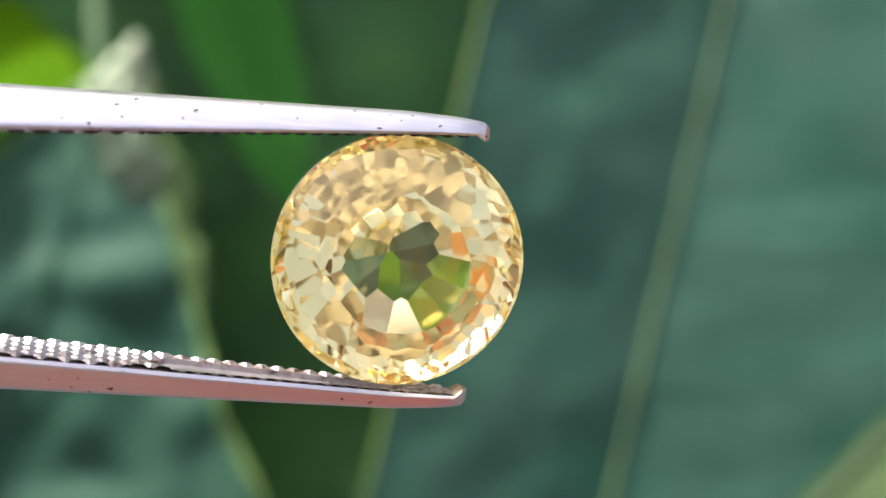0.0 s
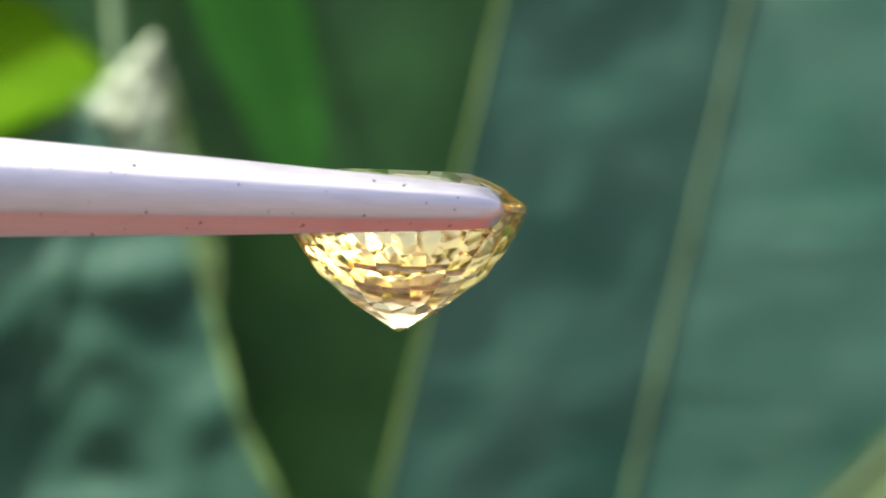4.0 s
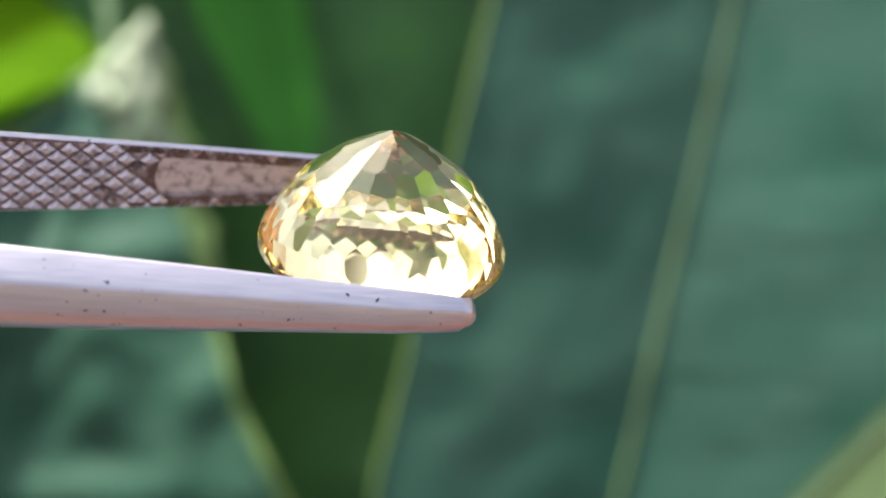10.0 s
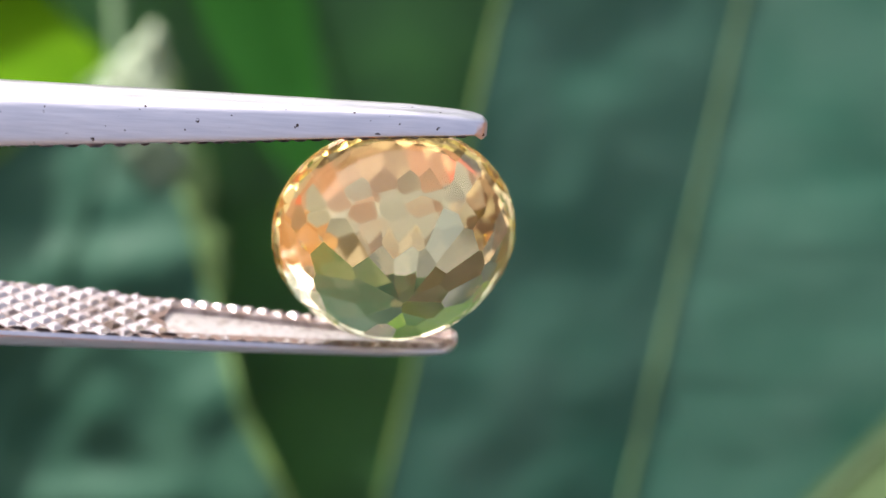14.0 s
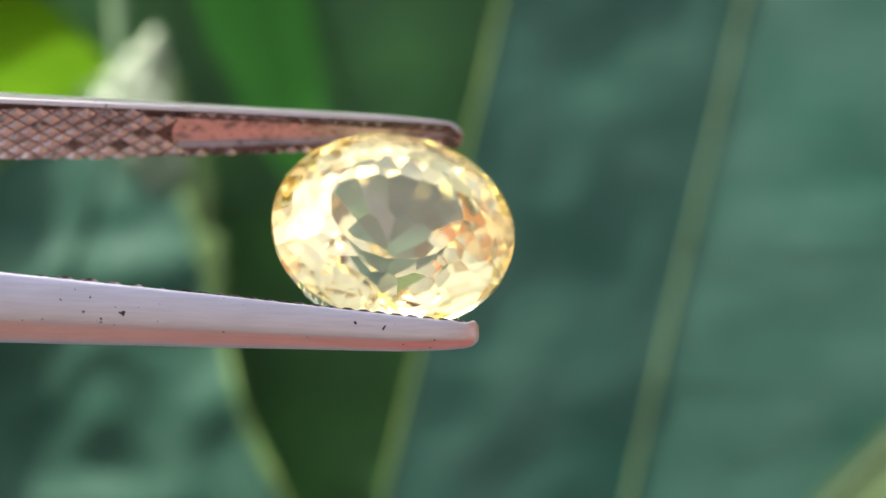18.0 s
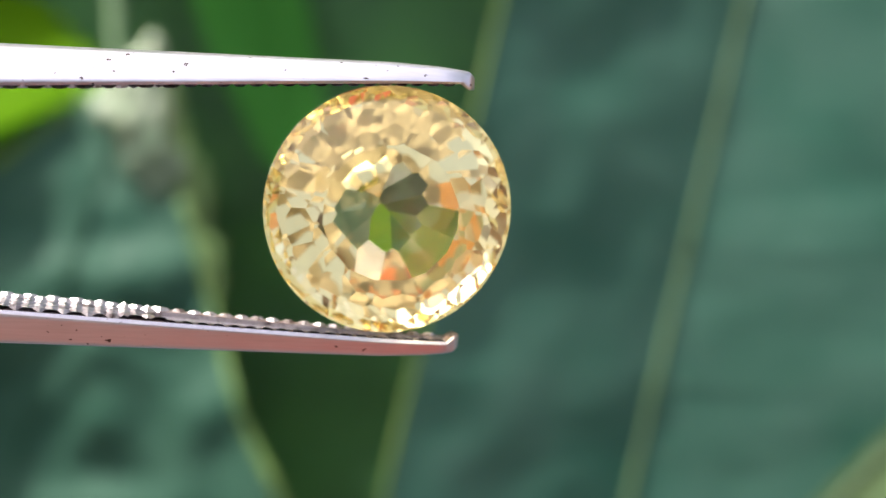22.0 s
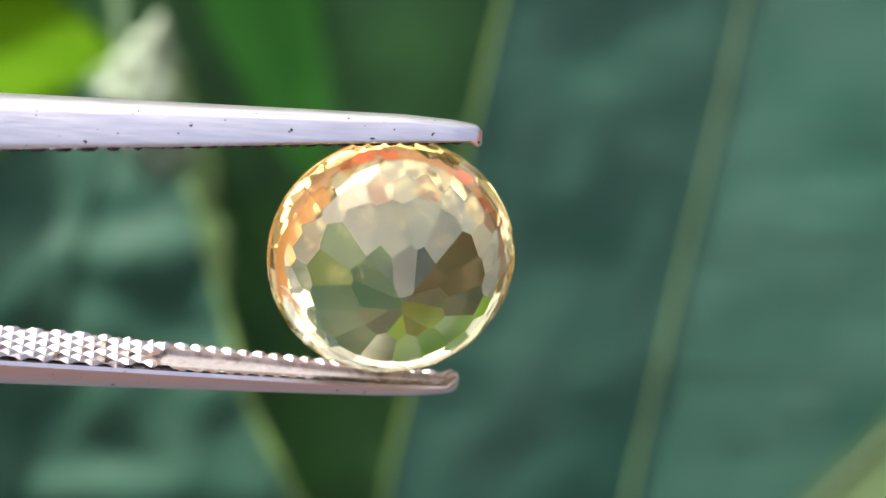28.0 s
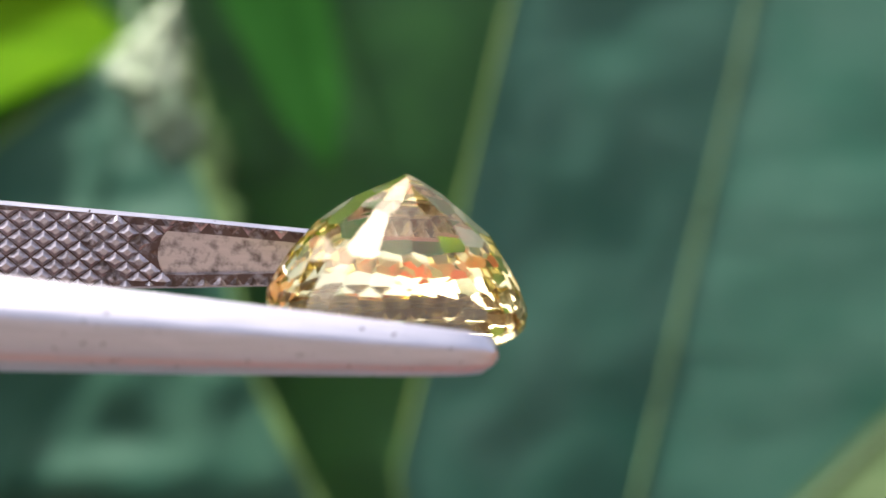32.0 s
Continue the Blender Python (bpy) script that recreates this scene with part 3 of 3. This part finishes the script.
def build_arm(parent, heavy):
    """One arm of the tweezers; heavy: how much thicker it is than drawn in THICK."""
    xs = sorted(set([-150, -140, -125, -110, -95, -80, -65, -50, -40, -32, -26, -20, -16] + [SLOT_FROM + 0.01, SLOT_FROM + 0.1, SLOT_FROM + 0.25]
                    + [i * 0.5 - 13 for i in range(30)] + [2.1, 2.2, 2.3, 2.36, 2.42, 2.47, 2.51, 2.55]))
    bm = bmesh.new()
    rings = []
    for x in xs:
        w, t, z = lerp_table(x, WIDTH) / 2, heavy * lerp_table(x, THICK), lerp_table(x, INNER)
        base = z + RECESS * lerp_table(x, [(-21, 0), (-19, 1), (2.1, 1), (2.35, 0)])
        s = min(max(slot_half(x), 0.02), w * 0.6)
        deep = base + (0.16 if slot_half(x) > 0.03 else 0.0)
        c = 0.10 * min(1.0, t / 0.9)
        pts = [(-w, base + c), (-w + c, base), (-s, base), (-s + 0.01, deep), (s - 0.01, deep), (s, base), (w - c, base), (w, base + c)]
        top = z + t
        side = base + max(c + 0.01, 0.12 * (top - base))
        # flat flanks lean in to a gently rounded back
        half = ((1.0, 0.0), (0.975, 0.06), (0.93, 0.15), (0.74, 0.48), (0.55, 0.80), (0.47, 0.90), (0.36, 0.96), (0.18, 0.992))
        pts += [(w * u, side + (top - side) * v) for u, v in half] + [(0.0, top)]
        pts += [(-w * u, side + (top - side) * v) for u, v in half[::-1]]
        rings.append([bm.verts.new((x, y, zz)) for y, zz in pts])
    n = len(rings[0])
    grimy, count = {}, 0
    for r0, r1 in zip(rings, rings[1:]):
        for k in range(n):
            bm.faces.new((r0[k], r0[(k + 1) % n], r1[(k + 1) % n], r1[k]))
            if 0 < k < 6 and r0[0].co.x > -20:
                grimy[count] = k
            count += 1
    bm.faces.new(rings[0])
    bm.faces.new(rings[-1][::-1])
    bm.faces.index_update()
    bmesh.ops.recalc_face_normals(bm, faces=bm.faces[:])
    for e in bm.edges:
        if len(e.link_faces) == 2 and e.calc_face_angle() > radians(32):
            e.smooth = False
    inner = [f.index for f in bm.faces if f.index in grimy]
    bmesh.ops.scale(bm, verts=bm.verts[:], vec=(MM, MM, MM))
    arm = part("arm", bm, STEEL, parent, "brushed steel arm with a rounded tip", smooth=True)
    arm.data.materials.append(STEEL_GRIMY)
    arm.data.materials.append(STEEL_GROOVE)
    for k in inner:
        p = arm.data.polygons[k]
        p.material_index = 2 if p.center.x < SLOT_FROM * MM or grimy[k] in (1, 5) else 1
    return arm


def tooth_mesh(name, rx, ry, high, top, material, half=0, trim=0.0):
    """One blunt diamond-shaped tooth, pointing to -z."""
    bm = bmesh.new()
    lo = [bm.verts.new((c * rx, s * ry, 0)) for c, s in ((1, 0), (0, 1), (-1, 0), (0, -1))]
    hi = [bm.verts.new((c * rx * top, s * ry * top, -high)) for c, s in ((1, 0), (0, 1), (-1, 0), (0, -1))]
    bm.faces.new(hi)
    for k in range(4):
        bm.faces.new((lo[k], lo[(k + 1) % 4], hi[(k + 1) % 4], hi[k]))
    bmesh.ops.scale(bm, verts=bm.verts[:], vec=(MM, MM, MM))
    if half:
        bmesh.ops.bisect_plane(bm, geom=bm.verts[:] + bm.edges[:] + bm.faces[:], dist=1e-9, plane_co=(0, half * trim * MM, 0),
                               plane_no=(0, half, 0), clear_outer=True)
    return mesh_of(bm, name, material)


def build_tweezers():
    thing = new("tweezers")
    full = tooth_mesh("tooth", 0.34, 0.28, 0.12, 0.45, STEEL_WORN)
    trimmed = {(s, k): tooth_mesh("trimmed_tooth", 0.34, 0.28, 0.12, 0.45, STEEL_WORN, s, k * 0.05) for s in (-1, 1) for k in range(-5, 1)}
    rail = {s: tooth_mesh("rail_tooth", 0.25, 0.30, 0.08, 0.4, STEEL_DIRTY, s) for s in (-1, 1)}
    stained = tooth_mesh("stained_tooth", 0.34, 0.28, 0.12, 0.45, STEEL_DIRTY)
    rnd = random.Random(8)
    px, py = 0.375, 0.31
    for flip in (0, 1):
        arm = build_arm(thing, 1.06 if flip else 1.0)
        arm.matrix_basis = pose(0, 0.05 * MM, 0, 180 * flip, 0, 0)
        spots = []
        for i in range(-50, 8):
            for j in range(-9, 10):
                if (i + j) % 2:
                    continue
                x, y = i * px, j * py
                w = lerp_table(x, WIDTH) / 2
                if x > TIP - 0.3 or abs(y) > w + 0.09:
                    continue
                if x > SLOT_FROM + 0.2 or (x > SLOT_FROM - 0.3 and abs(y) < 0.5):
                    continue
                if abs(y) > w - 0.35:
                    spots.append((x, y, trimmed[1 if y > 0 else -1, max(-5, min(0, math.floor((w - 0.10 - abs(y)) / 0.05)))]))
                    continue
                spots.append((x, y, stained if rnd.random() < 0.6 * math.exp(-((x + 8.9 - 0.8 * y) / 1.1) ** 2) + 0.08 else full))
        x = SLOT_FROM + 0.3
        while x < TIP - 0.75:
            w = lerp_table(x, WIDTH) / 2
            for s in (-1, 1):
                spots.append((x + (0.2 if s > 0 else 0), s * (w - 0.11), rail[s]))
            x += 0.51
        for x, y, me in spots:
            ob = new("tooth", me)
            ob.parent = arm
            slope = math.degrees(math.atan(0.054))
            ob.matrix_basis = pose(x * MM, y * MM, (lerp_table(x, INNER) + RECESS + 0.004) * MM, 0, -slope, 0)
    tagged(thing, "pair of stainless steel tweezers with diamond-knurled tips", "tweezers")
    return thing


tweezers = build_tweezers()


# ---- what moves ----
def held(x, y, z, slope, tilt):
    """The pose of the held gemstone: millimetres from the eye, how far the tweezers dip, and how far they are rolled."""
    return (BASE @ Matrix.Translation((x * MM, y * MM, z * MM)) @ Matrix.Rotation(radians(8), 4, "Z")
            @ Matrix.Rotation(radians(slope), 4, "Y") @ Matrix.Rotation(radians(-tilt), 4, "X"))


def motions():
    # <held>
    rows = [
        (0, held(-0.82, 71.87, -0.03, 3.5, -11)),
        (0.5, held(-0.85, 72.68, -0.02, 3.5, -5)),
        (1, held(-1.03, 72.52, 0.35, 3.6, 4)),
        (1.5, held(-1.42, 72.67, 0.77, 3.3, 12)),
        (2, held(-1.39, 73.00, 0.58, 3.1, 24)),
        (2.5, held(-1.10, 73.00, 1.10, 2.8, 41)),
        (3, held(-1.14, 73.21, 1.33, 2.625, 59)),
        (3.5, held(-1.17, 73.41, 1.56, 2.45, 76)),
        (4, held(-1.20, 73.62, 1.78, 2.275, 89)),
        (4.5, held(-1.23, 73.83, 2.01, 2.1, 100.5)),
        (5, held(-1.08, 73.84, 1.76, 2.4, 116.5)),
        (5.5, held(-1.16, 74.01, 1.79, 2.8, 133)),
        (6, held(-1.11, 73.84, 1.20, 3.2, 149)),
        (6.5, held(-1.28, 74.01, 0.78, 3.1, 165)),
        (7, held(-1.25, 73.51, 0.50, 3, 178)),
        (7.5, held(-1.10, 74.36, 0.72, 2.9, 188)),
        (8, held(-1.03, 74.19, 0.55, 2.7, 206)),
        (8.5, held(-1.18, 73.35, 0.49, 2.6, 219)),
        (9, held(-1.40, 72.35, -0.07, 2.4, 234)),
        (9.5, held(-1.61, 72.52, -0.12, 2.4, 244)),
        (10, held(-1.72, 73.51, -0.14, 2.5, 240)),
        (10.5, held(-1.76, 74.01, 0.02, 2.6, 223)),
        (11, held(-1.67, 75.05, 0.10, 2.6, 209.5)),
        (11.5, held(-1.61, 75.05, 0.47, 2.7, 201)),
        (12, held(-1.55, 75.40, 0.42, 2.7, 189)),
        (12.5, held(-1.70, 75.93, 0.39, 2.7, 174)),
        (13, held(-1.65, 74.87, 0.32, 2.7, 160)),
        (13.5, held(-1.61, 75.04, 0.37, 2.6, 154)),
        (14, held(-1.57, 74.78, 0.48, 2.475, 146.5)),
        (14.5, held(-1.53, 74.52, 0.59, 2.35, 136)),
        (15, held(-1.49, 74.26, 0.70, 2.225, 123.5)),
        (15.5, held(-1.44, 74.01, 0.81, 2.1, 114)),
        (16, held(-1.70, 74.35, 0.81, 1.9, 96.8)),
        (16.5, held(-1.89, 74.69, 0.15, 1.7, 73.5)),
        (17, held(-1.73, 74.86, 0.41, 1.6, 63.7)),
        (17.5, held(-1.58, 74.69, 1.23, 1.9, 50.5)),
        (18, held(-1.62, 74.86, 0.83, 2.2, 38.5)),
        (18.5, held(-1.68, 74.17, 1.04, 2.4, 29.6)),
        (19, held(-1.52, 74.01, 1.37, 2.8, 22.6)),
        (19.5, held(-1.56, 74.35, 1.46, 2.7, 18)),
        (20, held(-1.56, 74.01, 1.59, 2.6, 11)),
        (20.5, held(-1.57, 73.84, 1.87, 2.5, 5)),
        (21, held(-1.59, 73.33, 2.00, 2.4, -5)),
        (21.5, held(-1.70, 73.16, 1.94, 2.4, -10)),
        (22, held(-1.73, 73.33, 1.55, 2.3, -9)),
        (22.5, held(-1.69, 73.16, 2.02, 2.1, 2)),
        (23, held(-1.72, 72.99, 2.23, 1.95, 12)),
        (23.5, held(-1.87, 73.66, 2.13, 1.8, 24.6)),
        (24, held(-1.81, 73.32, 2.41, 1.7, 42.5)),
        (24.5, held(-1.51, 73.32, 2.29, 1.6, 51)),
        (25, held(-1.42, 73.66, 1.80, 1.5, 60.8)),
        (25.5, held(-1.67, 73.83, 1.78, 1.2, 74.5)),
        (26, held(-1.66, 73.71, 1.29, 1.475, 91)),
        (26.5, held(-1.66, 73.58, 0.80, 1.75, 111)),
        (27, held(-1.65, 73.46, 0.32, 2.025, 131)),
        (27.5, held(-1.64, 73.33, -0.17, 2.3, 148)),
        (28, held(-1.80, 73.50, -0.61, 2.5, 160)),
        (28.5, held(-1.83, 73.49, -0.72, 2.6, 174)),
        (29, held(-1.92, 72.99, -1.00, 2.7, 186)),
        (29.5, held(-1.73, 72.02, -1.60, 2.8, 202)),
        (30, held(-1.68, 72.02, -1.62, 2.9, 217)),
        (30.5, held(-1.80, 71.69, -1.90, 3, 231)),
        (31, held(-1.81, 70.89, -2.26, 3.1, 240)),
        (31.5, held(-1.72, 70.12, -2.29, 3.2, 248)),
        (32, held(-1.88, 69.65, -2.54, 3.2, 253)),
    ]
    # </held>
    walk(tweezers, rows)
    walk(gemstone, rows)


motions()
